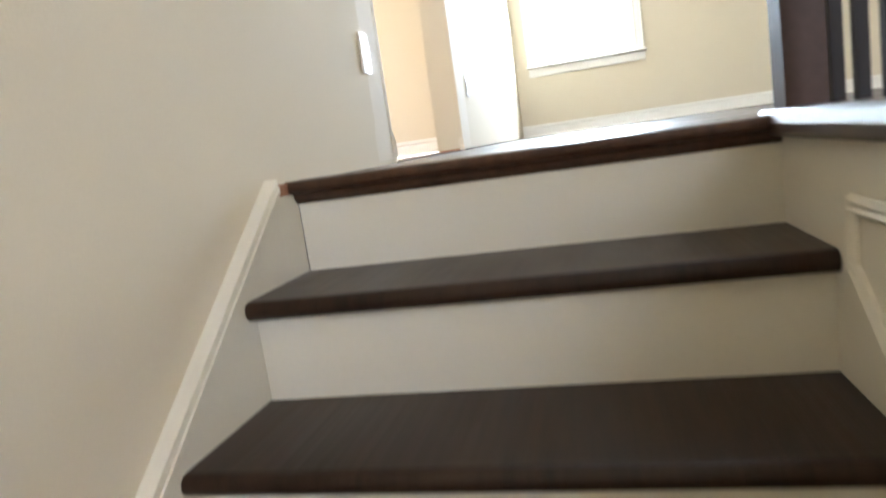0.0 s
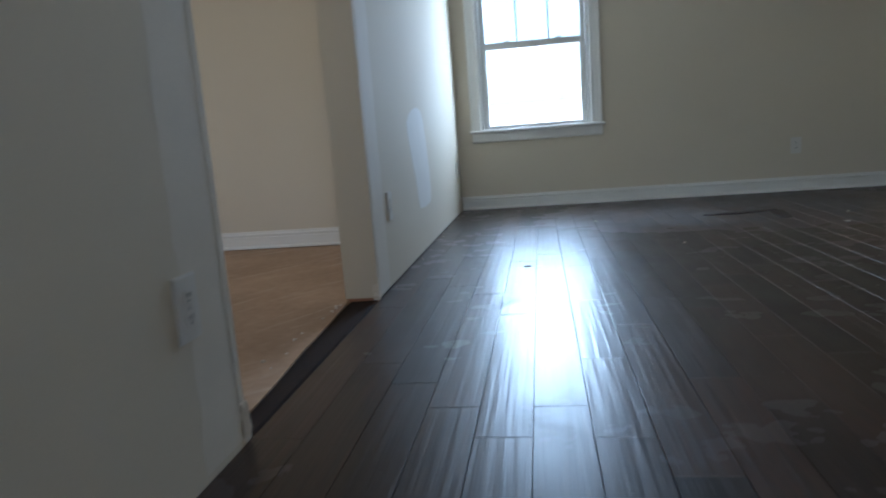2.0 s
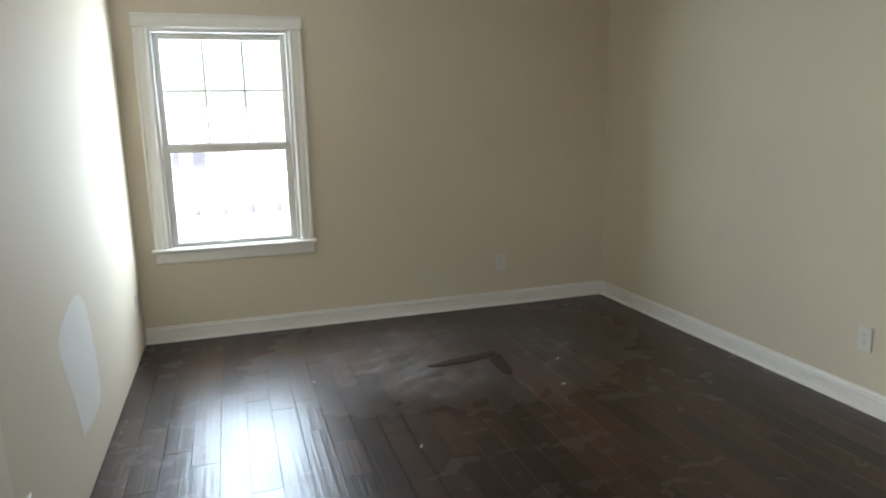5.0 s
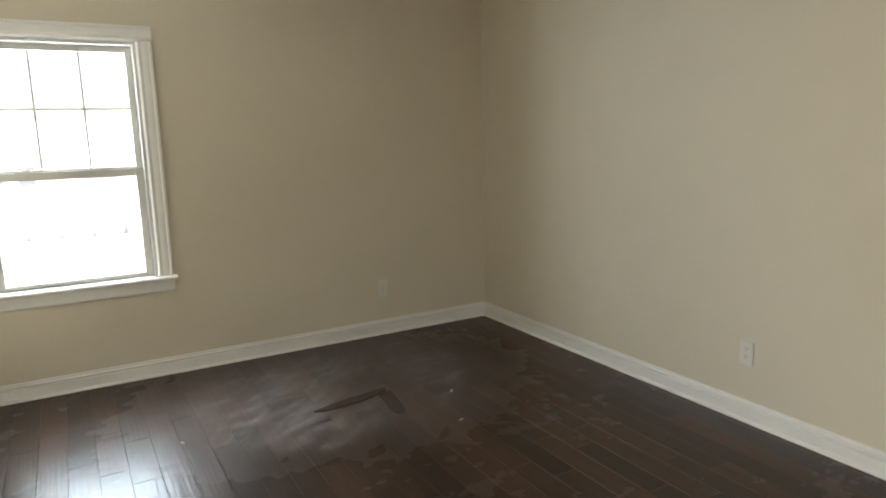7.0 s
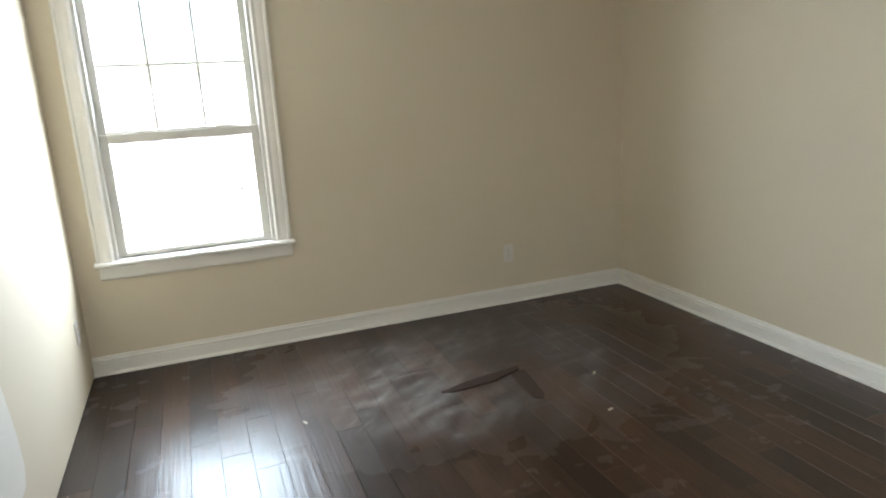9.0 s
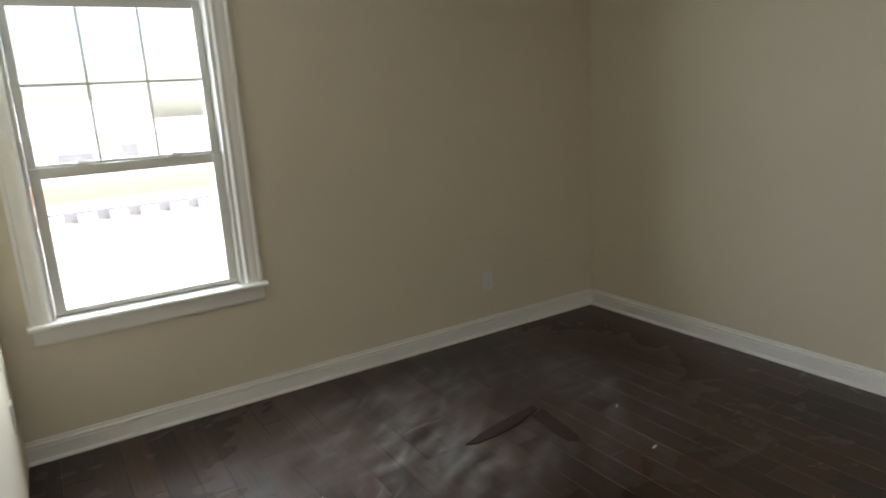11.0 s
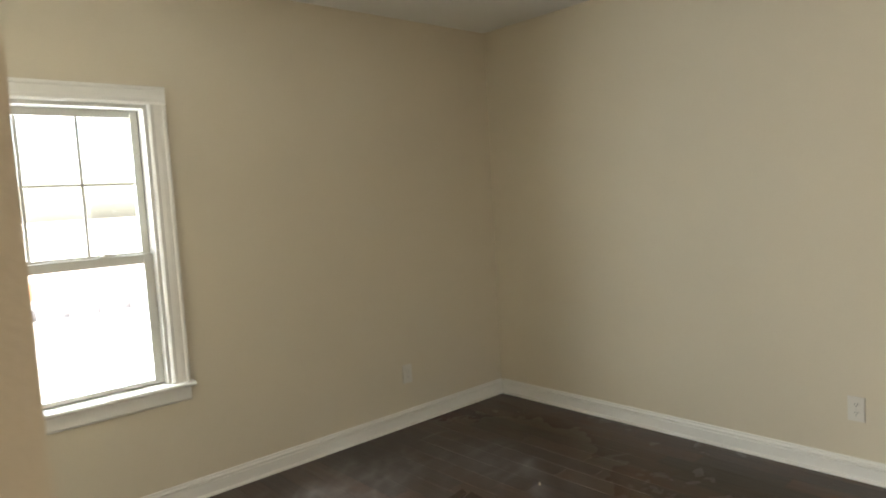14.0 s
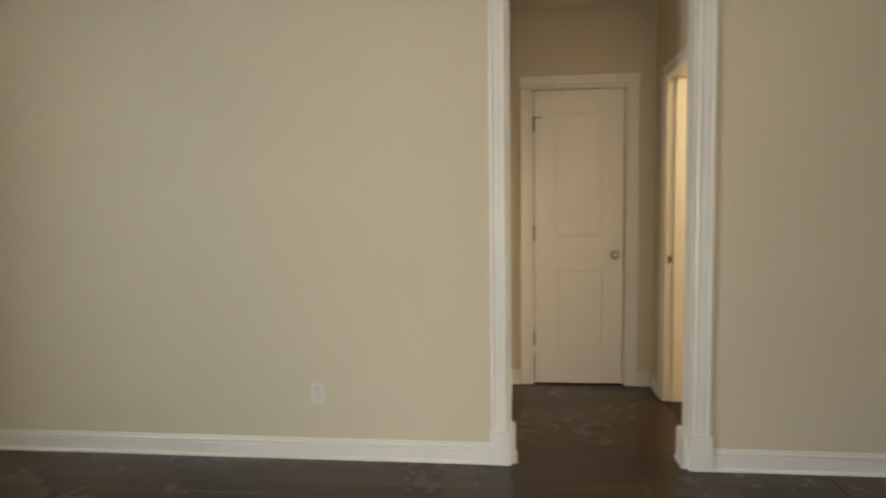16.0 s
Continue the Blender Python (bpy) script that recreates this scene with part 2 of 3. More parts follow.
PLASTIC = mat("white_outlet_plastic", (0.64, 0.605, 0.54), 0.35, var=0.02, scale=10, grain=100, bump=0.01)
GLASS = glass_material()
GROUND = mat("pale_dry_ground", (0.5, 0.46, 0.4), 0.95, var=0.12, scale=0.3, grain=4, bump=0.3)
ROADM = mat("pale_concrete_road", (0.55, 0.54, 0.52), 0.9, var=0.06, scale=0.5, grain=8, bump=0.1)
CLAY = mat("orange_clay", (0.36, 0.17, 0.08), 0.95, var=0.15, scale=0.6, grain=5, bump=0.3)
SIDING = mat("pale_house_siding", (0.72, 0.71, 0.68), 0.8, var=0.03)
SHINGLE = mat("grey_roof_shingle", (0.46, 0.46, 0.47), 0.9, var=0.1, scale=2, grain=12)
DARKGLASS = mat("far_window_glass", (0.2, 0.21, 0.23), 0.15, var=0.1)
BLOCK_GAP = mat("dark_block_gap", (0.2, 0.19, 0.2), 0.9, var=0.15)
CONCRETE = mat("white_kerb_block", (0.7, 0.69, 0.66), 0.9, var=0.06)

# ---- mesh helpers ----
def box(bm, x0, y0, z0, x1, y1, z1):
    x0, x1 = min(x0, x1), max(x0, x1)
    y0, y1 = min(y0, y1), max(y0, y1)
    z0, z1 = min(z0, z1), max(z0, z1)
    v = [bm.verts.new(p) for p in ((x0, y0, z0), (x1, y0, z0), (x1, y1, z0), (x0, y1, z0), (x0, y0, z1), (x1, y0, z1), (x1, y1, z1), (x0, y1, z1))]
    for f in ((3, 2, 1, 0), (4, 5, 6, 7), (0, 1, 5, 4), (1, 2, 6, 5), (2, 3, 7, 6), (3, 0, 4, 7)):
        bm.faces.new([v[i] for i in f])
    return bm


def boxes(*many):
    bm = bmesh.new()
    for b in many:
        box(bm, *b)
    return bm


def soft_box(x0, y0, z0, x1, y1, z1, r=0.003, seg=2):
    bm = boxes((x0, y0, z0, x1, y1, z1))
    bmesh.ops.bevel(bm, geom=bm.edges[:], offset=r, segments=seg, affect='EDGES', profile=0.5)
    return bm


def extrude_profile(profile, a, b, place):
    """A solid of the closed profile [(p, q)], swept from a to b; place(p, q, s) gives the point."""
    bm = bmesh.new()
    r0 = [bm.verts.new(place(p, q, a)) for p, q in profile]
    r1 = [bm.verts.new(place(p, q, b)) for p, q in profile]
    k = len(profile)
    for i in range(k):
        bm.faces.new((r0[i], r0[(i + 1) % k], r1[(i + 1) % k], r1[i]))
    bm.faces.new(r0[::-1])
    bm.faces.new(r1)
    bmesh.ops.recalc_face_normals(bm, faces=bm.faces[:])
    return bm


def lathe(profile, seg=24):
    """Round solid about z from [(radius, z)]."""
    bm = bmesh.new()
    rings = []
    for r, z in profile:
        rings.append([bm.verts.new((r * math.cos(2 * math.pi * i / seg), r * math.sin(2 * math.pi * i / seg), z)) for i in range(seg)])
    for a, b in zip(rings, rings[1:]):
        for i in range(seg):
            bm.faces.new((a[i], a[(i + 1) % seg], b[(i + 1) % seg], b[i]))
    bm.faces.new(rings[0][::-1])
    bm.faces.new(rings[-1])
    return bm


def moved(bm, m):
    bmesh.ops.transform(bm, matrix=m, verts=bm.verts[:])
    return bm


def mesh_of(name, bm, material, smooth=False):
    me = bpy.data.meshes.new(name)
    bm.to_mesh(me)
    bm.free()
    me.materials.append(material)
    if smooth:
        for p in me.polygons:
            p.use_smooth = True
    return me


def part(name, bm, material, parent, label="", smooth=False):
    ob = new(name, mesh_of(name, bm, material, smooth))
    ob.parent = parent
    if parent is not None:
        ob.matrix_parent_inverse = parent.matrix_world.inverted() if parent.parent is None and parent.type != 'EMPTY' else Matrix()
    if label:
        tagged(ob, label)
    return ob


def structure(name, bm, material, label, category):
    return tagged(new(name, mesh_of(name, bm, material)), label, category, kind="structure")


def thing(name, label, category, group="", kind=""):
    return tagged(new(name), label, category, group, kind)


# ---- dimensions ----
XE, YN, H = 3.365, 6.945, 2.58
TW = 0.13
JN, JF, JH = 2.93, 4.085, 2.10
EO0, EO1, EOH = 2.807, 3.68, 2.42
HX = 4.775
WX0, WX1, WZ0, WZ1 = 0.19, 1.03, 0.605, 1.975
RUN, RISE, Y0 = 0.245, 0.187, 2.125
SXL, SXR = 0.022, 0.945
LOW = -2.6

# ---- walls ----
west = boxes((-TW, -2.0, LOW, 0, 2.03, H), (-TW, 2.03, -0.012, 0, JN, H), (-TW, JF, 0.006, 0, YN, H), (-TW, JN, JH, 0, JF, H))
wall_west = structure("wall_west", west, WALL, "beige painted drywall with an untrimmed opening", "wall")
# near-black strip set back in the gap under the drywall, for its shade
part("gap_shade_strip", boxes((-TW + 0.014, JF + 0.014, -0.01, -0.014, YN, 0.0057)), SLAB, wall_west, "near-black strip for the shade in the gap under the drywall")
north = boxes((-TW, YN, -0.3, WX0, YN + 0.15, H), (WX1, YN, -0.3, XE + 0.125, YN + 0.15, H), (WX0, YN, -0.3, WX1, YN + 0.15, WZ0), (WX0, YN, WZ1, WX1, YN + 0.15, H))
wall_north = structure("wall_north", north, WALL, "beige painted wall with one sash window", "wall")
east = boxes((XE, -2.0, -0.3, XE + 0.125, EO0, H), (XE, EO1, 0, XE + 0.125, YN, H), (XE, EO0, EOH, XE + 0.125, EO1, H))
wall_east = structure("wall_east", east, WALL, "beige painted wall with a cased opening", "wall")
# hall: end wall with a closed door, side wall with an open doorway
DY0, DY1, DH = 2.905, 3.518, 2.045
structure("wall_hall_end", boxes((HX, 0.6, 0, HX + 0.12, DY0 - 0.02, H), (HX, DY1 + 0.02, 0, HX + 0.12, 3.8, H), (HX, DY0 - 0.02, DH + 0.02, HX + 0.12, DY1 + 0.02, H)), WALL, "beige painted end wall of the hall", "wall")
HY0, HY1 = 2.70, 3.70
D2A, D2B = 3.70, 4.43
structure("wall_hall_south", boxes((XE + 0.125, HY0 - 0.12, 0, D2A - 0.02, HY0, H), (D2B + 0.02, HY0 - 0.12, 0, HX, HY0, H), (D2A - 0.02, HY0 - 0.12, DH + 0.02, D2B + 0.02, HY0, H)), WALL, "beige painted hall wall with an open doorway", "wall")
structure("wall_hall_north", boxes((XE + 0.125, HY1, 0, HX, HY1 + 0.12, H)), WALL, "beige painted hall wall", "wall")
structure("wall_closet", boxes((HX + 0.12, 2.4, 0, HX + 0.9, 2.5, H), (HX + 0.12, 3.8, 0, HX + 0.9, 3.9, H), (HX + 0.9, 2.4, 0, HX + 1.0, 3.9, H)), WALL, "plain wall behind the hall door", "wall")
structure("wall_small_room", boxes((XE + 0.125, 0.5, 0, HX, 0.6, H)), WALL, "plain wall of the small lit room", "wall")
# side room
SRY = 5.53
structure("wall_side_north", boxes((-4.1, SRY, 0, -TW, SRY + 0.12, H)), WALL, "warm beige painted wall of the side room", "wall")
structure("wall_side_south", boxes((-4.1, 1.4, 0, -TW, 1.52, H)), WALL, "plain beige wall of the side room", "wall")
structure("wall_side_west", boxes((-4.1, 1.52, 0, -4.0, 2.7, H), (-4.1, 4.1, 0, -4.0, SRY, H), (-4.1, 2.7, 0, -4.0, 4.1, 0.65), (-4.1, 2.7, 2.05, -4.0, 4.1, H)), WALL, "plain beige outer wall of the side room", "wall")
# loft and stairwell ends
structure("wall_south", boxes((-TW, -2.12, LOW, 1.4, -2.0, H), (3.0, -2.12, LOW, XE + 0.125, -2.0, H), (1.4, -2.12, LOW, 3.0, -2.0, 0.7), (1.4, -2.12, 2.1, 3.0, -2.0, H)), WALL, "plain beige wall behind the stairs", "wall")
structure("ceiling", boxes((-4.2, -2.2, H, HX + 1.1, YN + 0.2, H + 0.14)), CEIL, "white flat painted ceiling", "ceiling")

# ---- floors ----
floor = structure("floor", boxes((-0.10, Y0 + 0.02, -0.3, HX + 1.0, YN, -0.0125), (1.06, -2.0, -0.3, XE, Y0, -0.0125)), SLAB, "dark hand-scraped hardwood floor with pale dust", "floor")
side_floor = boxes((-4.1, 1.4, -0.3, -0.10, SRY + 0.1, -0.004))
lip = extrude_profile([(-0.125, JF - 0.004), (-0.118, JF - 0.004), (-0.098, JF - 0.30), (-0.084, JF - 0.62), (-0.066, JF - 0.85), (-0.052, JN + 0.004), (-0.125, JN + 0.004)], -0.0035, 0.0065, lambda p, q, h: (p, q, h))
lip_mesh = bpy.data.meshes.new("lip")
lip.to_mesh(lip_mesh)
lip.free()
side_floor.from_mesh(lip_mesh)
bpy.data.meshes.remove(lip_mesh)
structure("floor_side_room", side_floor, PAPER, "scuffed tan board floor of the side room", "floor")
structure("floor_small_room", boxes((XE + 0.125, 0.6, -0.012, HX, HY0 - 0.121, -0.001)), PAPER, "plain floor of the small lit room", "floor")
structure("floor_lower", boxes((-TW, -2.1, LOW - 0.1, 1.1, 2.2, LOW)), SLAB, "dark lower floor under the stairs", "floor")

# ---- trim profiles ----
def baseboard(name, a, b, place, label="white moulded baseboard with a shoe strip"):
    prof = [(0, 0.002), (0.028, 0.002), (0.027, 0.009), (0.022, 0.015), (0.015, 0.017), (0.015, 0.070), (0.009, 0.073), (0.009, 0.077), (0.016, 0.080), (0.018, 0.085), (0.016, 0.090), (0.008, 0.092), (0.006, 0.098), (0.009, 0.101), (0.007, 0.106), (0, 0.106)]
    return structure(name, extrude_profile(prof, a, b, place), TRIM, label, "baseboard")


baseboard("baseboard_north", 0.002, XE - 0.001, lambda p, q, s: (s, YN - p, q))
baseboard("baseboard_east", EO1 + 0.093, YN - 0.025, lambda p, q, s: (XE - p, s, q))
baseboard("baseboard_east_south", -1.9, EO0 - 0.093, lambda p, q, s: (XE - p, s, q))
baseboard("baseboard_side", -3.9, -TW - 0.002, lambda p, q, s: (s, SRY - p, q))
baseboard("baseboard_hall_end_south", HY0 + 0.025, DY0 - 0.095, lambda p, q, s: (HX - p, s, q))
baseboard("baseboard_hall_end_north", DY1 + 0.095, HY1, lambda p, q, s: (HX - p, s, q))
baseboard("baseboard_hall_south", D2B + 0.095, HX - 0.0, lambda p, q, s: (s, HY0 + p, q))
baseboard("baseboard_hall_north", XE + 0.15, HX - 0.025, lambda p, q, s: (s, HY1 - p, q))

CASE = [(0, 0), (0, 0.012), (0.012, 0.019), (0.03, 0.015), (0.05, 0.017), (0.072, 0.017), (0.078, 0.023), (0.09, 0.023), (0.094, 0.018), (0.094, 0)]


def casing(kind, w, wall_pos, a0, a1, z0, ztop, parent, sill=True):
    """Two side casings and a head casing round an opening a0..a1. kind: wall plane and room side."""
    k = w / 0.094

    def put(u, d, z):
        if kind == "-y":
            return (u, wall_pos - d, z)
        if kind == "-x":
            return (wall_pos - d, u, z)
        return (u, wall_pos + d, z)

    for side, edge in ((-1, a0), (1, a1)):
        part("side_casing", extrude_profile([(p * k, d) for p, d in CASE], z0, ztop, lambda p, d, s, e=edge, g=side: put(e + g * p, d, s)), TRIM, parent)
    part("head_casing", extrude_profile([(p * k, d) for p, d in CASE], a0 - w, a1 + w, lambda p, d, s: put(s, d + 0.001, ztop + p)), TRIM, parent)


# ---- east opening ----
opening = thing("cased_opening", "white moulded cased opening with plinth blocks", "door frame", kind="structure")
casing("-x", 0.079, XE, EO0 - 0.004, EO1 + 0.004, 0.17, EOH, opening)
for yy, s in ((EO1, 1), (EO0, -1)):
    part("jamb_board", boxes((XE - 0.002, yy, 0.0, XE + 0.127, yy - s * 0.012, EOH)), TRIM, opening)
    part("plinth_block", soft_box(XE - 0.032, yy - s * 0.013, 0.001, XE, yy + s * 0.093, 0.17, 0.003), TRIM, opening, "square white plinth block")
    part("jamb_base", extrude_profile([(0, 0.001), (0.036, 0.001), (0.032, 0.014), (0.026, 0.02), (0.026, 0.15), (0.018, 0.165), (0.0, 0.168)], XE + 0.001, XE + 0.150, lambda p, q, x, e=yy, g=s: (x, e - g * (0.0125 + p * 0.85), q)), TRIM, opening)
part("head_board", boxes((XE - 0.002, EO0 + 0.012, EOH - 0.012, XE + 0.127, EO1 - 0.012, EOH)), TRIM, opening)

# ---- window ----
win = thing("window_1", "white double-hung sash window with bright daylight behind", "window", kind="structure")
casing("-y", 0.086, YN, WX0 + 0.004, WX1 - 0.004, WZ0 + 0.012, WZ1 - 0.002, win)
part("window_sill", boxes((WX0, YN - 0.001, WZ0 - 0.010, WX1, YN + 0.07, WZ0 + 0.0115)), TRIM, win)
part("window_stool", extrude_profile([(0.0, 0.0), (0.044, 0.0), (0.052, 0.005), (0.054, 0.011), (0.052, 0.017), (0.044, 0.022), (0.0, 0.022)], 0.100, 1.127, lambda p, q, s: (s, YN - p - 0.001, WZ0 - 0.010 + q)), TRIM, win, "white projecting stool board")
part("window_apron", extrude_profile([(0, 0), (0.012, 0), (0.017, 0.01), (0.017, 0.074), (0, 0.074)], 0.115, 1.112, lambda p, q, s: (s, YN - p, WZ0 - 0.085 + q)), TRIM, win)
# jamb liner and sashes
YG = YN + 0.088
for a, b in ((WX0, WX0 + 0.02), (WX1 - 0.02, WX1)):
    part("jamb_liner", boxes((a, YN + 0.002, WZ0 + 0.012, b, YN + 0.148, WZ1)), VINYL, win)
part("head_liner", boxes((WX0 + 0.02, YN + 0.002, WZ1 - 0.02, WX1 - 0.02, YN + 0.148, WZ1)), VINYL, win)
part("base_liner", boxes((WX0 + 0.02, YN + 0.071, WZ0 - 0.01, WX1 - 0.02, YN + 0.148, WZ0 + 0.016)), VINYL, win)
MR = 1.222


def sash(name, x0, x1, z0, z1, y, st, top, bot, label):
    s = thing(name, label, "")
    s.parent = win
    d = 0.016
    part("stile", soft_box(x0, y - d, z0, x0 + st, y + d, z1), VINYL, s)
    part("stile", soft_box(x1 - st, y - d, z0, x1, y + d, z1), VINYL, s)
    part("rail", soft_box(x0 + st, y - d, z0, x1 - st, y + d, z0 + bot), VINYL, s)
    part("rail", soft_box(x0 + st, y - d, z1 - top, x1 - st, y + d, z1), VINYL, s)
    g = part("pane", boxes((x0 + st, y - 0.003, z0 + bot, x1 - st, y + 0.003, z1 - top)), GLASS, s, "clear glass pane")
    g.visible_shadow = False
    return s


lower = sash("lower_sash", 0.212, 1.008, WZ0 + 0.017, MR + 0.042, YN + 0.064, 0.044, 0.046, 0.022, "clear lower sash")
upper = sash("upper_sash", 0.212, 1.008, MR + 0.006, WZ1 - 0.021, YN + 0.102, 0.036, 0.036, 0.048, "upper sash with a six-part grille")
for x in (0.496, 0.738):
    part("muntin", soft_box(x - 0.0065, YN + 0.089, MR + 0.054, x + 0.0065, YN + 0.0975, WZ1 - 0.057, 0.001, 1), VINYL, upper)
part("muntin", soft_box(0.248, YN + 0.0885, 1.599, 0.972, YN + 0.0965, 1.611, 0.001, 1), VINYL, upper)
for x in (0.41, 0.80):
    bm = soft_box(x - 0.032, YN + 0.05, MR + 0.042, x + 0.032, YN + 0.074, MR + 0.05, 0.003)
    bmesh.ops.create_cone(bm, cap_ends=True, segments=16, radius1=0.011, radius2=0.008, depth=0.012, matrix=Matrix.Translation((x, YN + 0.06, MR + 0.055)))
    box(bm, x - 0.004, YN + 0.045, MR + 0.05, x + 0.03, YN + 0.057, MR + 0.058)
    part("sash_lock", bm, VINYL, lower, "small cam lock")

# ---- hall doors ----
door = thing("door_1", "closed white two-panel door in the hall end wall", "door", kind="structure")
DX = HX + 0.006
bm = bmesh.new()
st, mr_z = 0.145, (0.81, 1.038)
for b in ((DX, DY0 + 0.006, 0.012, DX + 0.035, DY0 + st, DH - 0.006), (DX, DY1 - st, 0.010, DX + 0.035, DY1 - 0.006, DH - 0.006),
          (DX, DY0 + st, 0.010, DX + 0.035, DY1 - st, 0.25), (DX, DY0 + st, *mr_z[:1], DX + 0.035, DY1 - st, mr_z[1]), (DX, DY0 + st, 1.89, DX + 0.035, DY1 - st, DH - 0.006)):
    box(bm, *b)
leaf = part("door_leaf", bm, TRIM, door)


def raised_panel(z0, z1):
    bm = bmesh.new()
    y0, y1 = DY0 + st, DY1 - st
    rings = []
    for inset, depth in ((0, 0.0), (0.005, 0.006), (0.012, 0.007), (0.020, 0.007), (0.030, 0.004), (0.034, 0.004)):
        rings.append([bm.verts.new((DX + depth, y, z)) for y, z in ((y0 + inset, z0 + inset), (y1 - inset, z0 + inset), (y1 - inset, z1 - inset), (y0 + inset, z1 - inset))])
    for a, b in zip(rings, rings[1:]):
        for i in range(4):
            bm.faces.new((a[i], a[(i + 1) % 4], b[(i + 1) % 4], b[i]))
    bm.faces.new(rings[-1])
    bmesh.ops.recalc_face_normals(bm, faces=bm.faces[:])
    return bm


part("panel", raised_panel(0.25, mr_z[0]), TRIM, door)
part("panel", raised_panel(mr_z[1], 1.89), TRIM, door)
for y in (DY0 - 0.001, DY1 + 0.001):
    g = 1 if y > 3.2 else -1
    part("jamb", boxes((HX - 0.002, y, 0.0, HX + 0.12, y + g * 0.018, DH + 0.018)), TRIM, door)
part("jamb", boxes((HX - 0.002, DY0 - 0.001, DH + 0.001, HX + 0.12, DY1 + 0.001, DH + 0.018)), TRIM, door)
casing("-x", 0.086, HX, DY0 - 0.006, DY1 + 0.006, 0.001, DH + 0.006, door)
knob = part("door_knob", moved(lathe([(0.031, 0), (0.031, 0.005), (0.027, 0.009), (0.012, 0.012), (0.010, 0.03), (0.016, 0.034), (0.026, 0.044), (0.028, 0.052), (0.025, 0.061), (0.014, 0.067), (0.002, 0.068)]), Matrix.Translation((DX, 2.967, 0.912)) @ Euler((0, radians(-90), 0)).to_matrix().to_4x4()), NICKEL, door, "satin nickel round knob", True)
part("latch_plate", boxes((DX - 0.004, DY0 - 0.004, 0.885, DX + 0.01, DY0 + 0.0025, 0.94)), NICKEL, door)
for z in (1.81, 1.065, 0.325):
    hb = lathe([(0.002, -0.006), (0.005, -0.003), (0.0085, 0), (0.0085, 0.092), (0.005, 0.097), (0.002, 0.1)], 12)
    hinge = part("hinge", moved(hb, Matrix.Translation((HX - 0.004, DY1 + 0.001, z - 0.045))), DULLMETAL, door, "dull nickel hinge")
part("hinge_stop", boxes((HX - 0.008, DY1 - 0.05, 1.851, HX - 0.003, DY1, 1.859)), DULLMETAL, door, "thin hinge-pin door stop")

frame2 = thing("door_2", "white cased doorway standing open to a lit room", "door", kind="structure")
casing("+y", 0.075, HY0, D2A - 0.004, D2B + 0.004, 0.001, DH, frame2)
for x, g in ((D2A, -1), (D2B, 1)):
    part("jamb", boxes((x, HY0 - 0.121, 0.0, x + g * 0.018, HY0 + 0.002, DH + 0.018)), TRIM, frame2)
    part("door_stop", boxes((x - g * 0.001, HY0 - 0.075, 0.0, x - g * 0.011, HY0 - 0.042, DH)), TRIM, frame2)
part("jamb", boxes((D2A, HY0 - 0.121, DH, D2B, HY0 + 0.002, DH + 0.018)), TRIM, frame2)
part("strike_plate", boxes((D2B - 0.003, HY0 - 0.038, 0.885, D2B, HY0 - 0.008, 0.945)), NICKEL, frame2, "small nickel strike plate")
part("strike_hole", boxes((D2B - 0.0036, HY0 - 0.03, 0.9, D2B - 0.0029, HY0 - 0.016, 0.93)), SLOT, frame2)

# ---- stairs ----
stairs = thing("staircase", "straight stairs with dark wood treads and cream risers", "stairs", kind="structure")


def tread_profile(th=0.034):
    pts = [(0.29, -th), (0.29, 0.0)]
    r = th / 2
    for i in range(9):
        a = math.pi / 2 + math.pi * i / 8
        pts.append((r + r * math.cos(a), -r + r * math.sin(a)))
    return pts


for i in range(11):
    y = Y0 - i * RUN
    z = -i * RISE
    part("riser", boxes((SXL, y, z - RISE, SXR, y + 0.018, z - 0.0345 if i else z - 0.034)), RISER, stairs, "cream painted riser")
    if i:
        part("tread", extrude_profile(tread_profile(), SXL - 0.004, SXR - 0.001, lambda p, q, s, yy=y, zz=z: (s, yy - 0.032 + p - 0.0, zz + q)), TREADWOOD, stairs, "dark stained tread with a rounded nosing")
# top nosing with a cove under it
nose = part("top_nosing", extrude_profile([(0.105, -0.022), (0.105, 0.004), (0.012, 0.004), (0.004, 0.001), (0.0, -0.006), (0.0, -0.012), (0.005, -0.02), (0.014, -0.022), (0.018, -0.026), (0.02, -0.034), (0.03, -0.044), (0.034, -0.044), (0.034, -0.022)], SXL - 0.012, 1.0, lambda p, q, s: (s, Y0 - 0.034 + p, q)), TREADWOOD, stairs, "dark moulded landing nosing")


def skirt(x0, x1, yt, zt, deep, dn, material, name, parent, label):
    k = RISE / RUN
    return part(name, extrude_profile([(yt, zt), (yt, zt - deep), (yt - dn, zt - deep - k * dn), (yt - dn, zt - k * dn)], x0, x1, lambda p, q, s: (s, p, q)), material, parent, label)


skirt(0.001, SXL - 0.0015, 2.035, -0.002, 0.42, 2.6, RISER, "skirt_board", stairs, "cream stair skirt board")
part("skirt_board", boxes((0.001, 2.0352, -0.8, SXL - 0.0015, Y0 - 0.0005, -0.0225)), RISER, stairs)
skirt(0.0005, SXL + 0.006, 2.0355, 0.014, 0.017, 2.6, RISER, "skirt_cap", stairs, "cream skirt cap moulding")
skirt(SXL - 0.0012, SXL + 0.009, 2.0352, -0.003, 0.010, 2.6, RISER, "skirt_bead", stairs, "")
skirt(SXL - 0.0012, SXL + 0.004, 2.0351, -0.013, 0.016, 2.6, RISER, "skirt_bead", stairs, "")
part("raw_block", boxes((0.001, 2.037, -0.022, SXL - 0.002, 2.091, 0.002)), RAWWOOD, stairs, "raw reddish wood offcut")
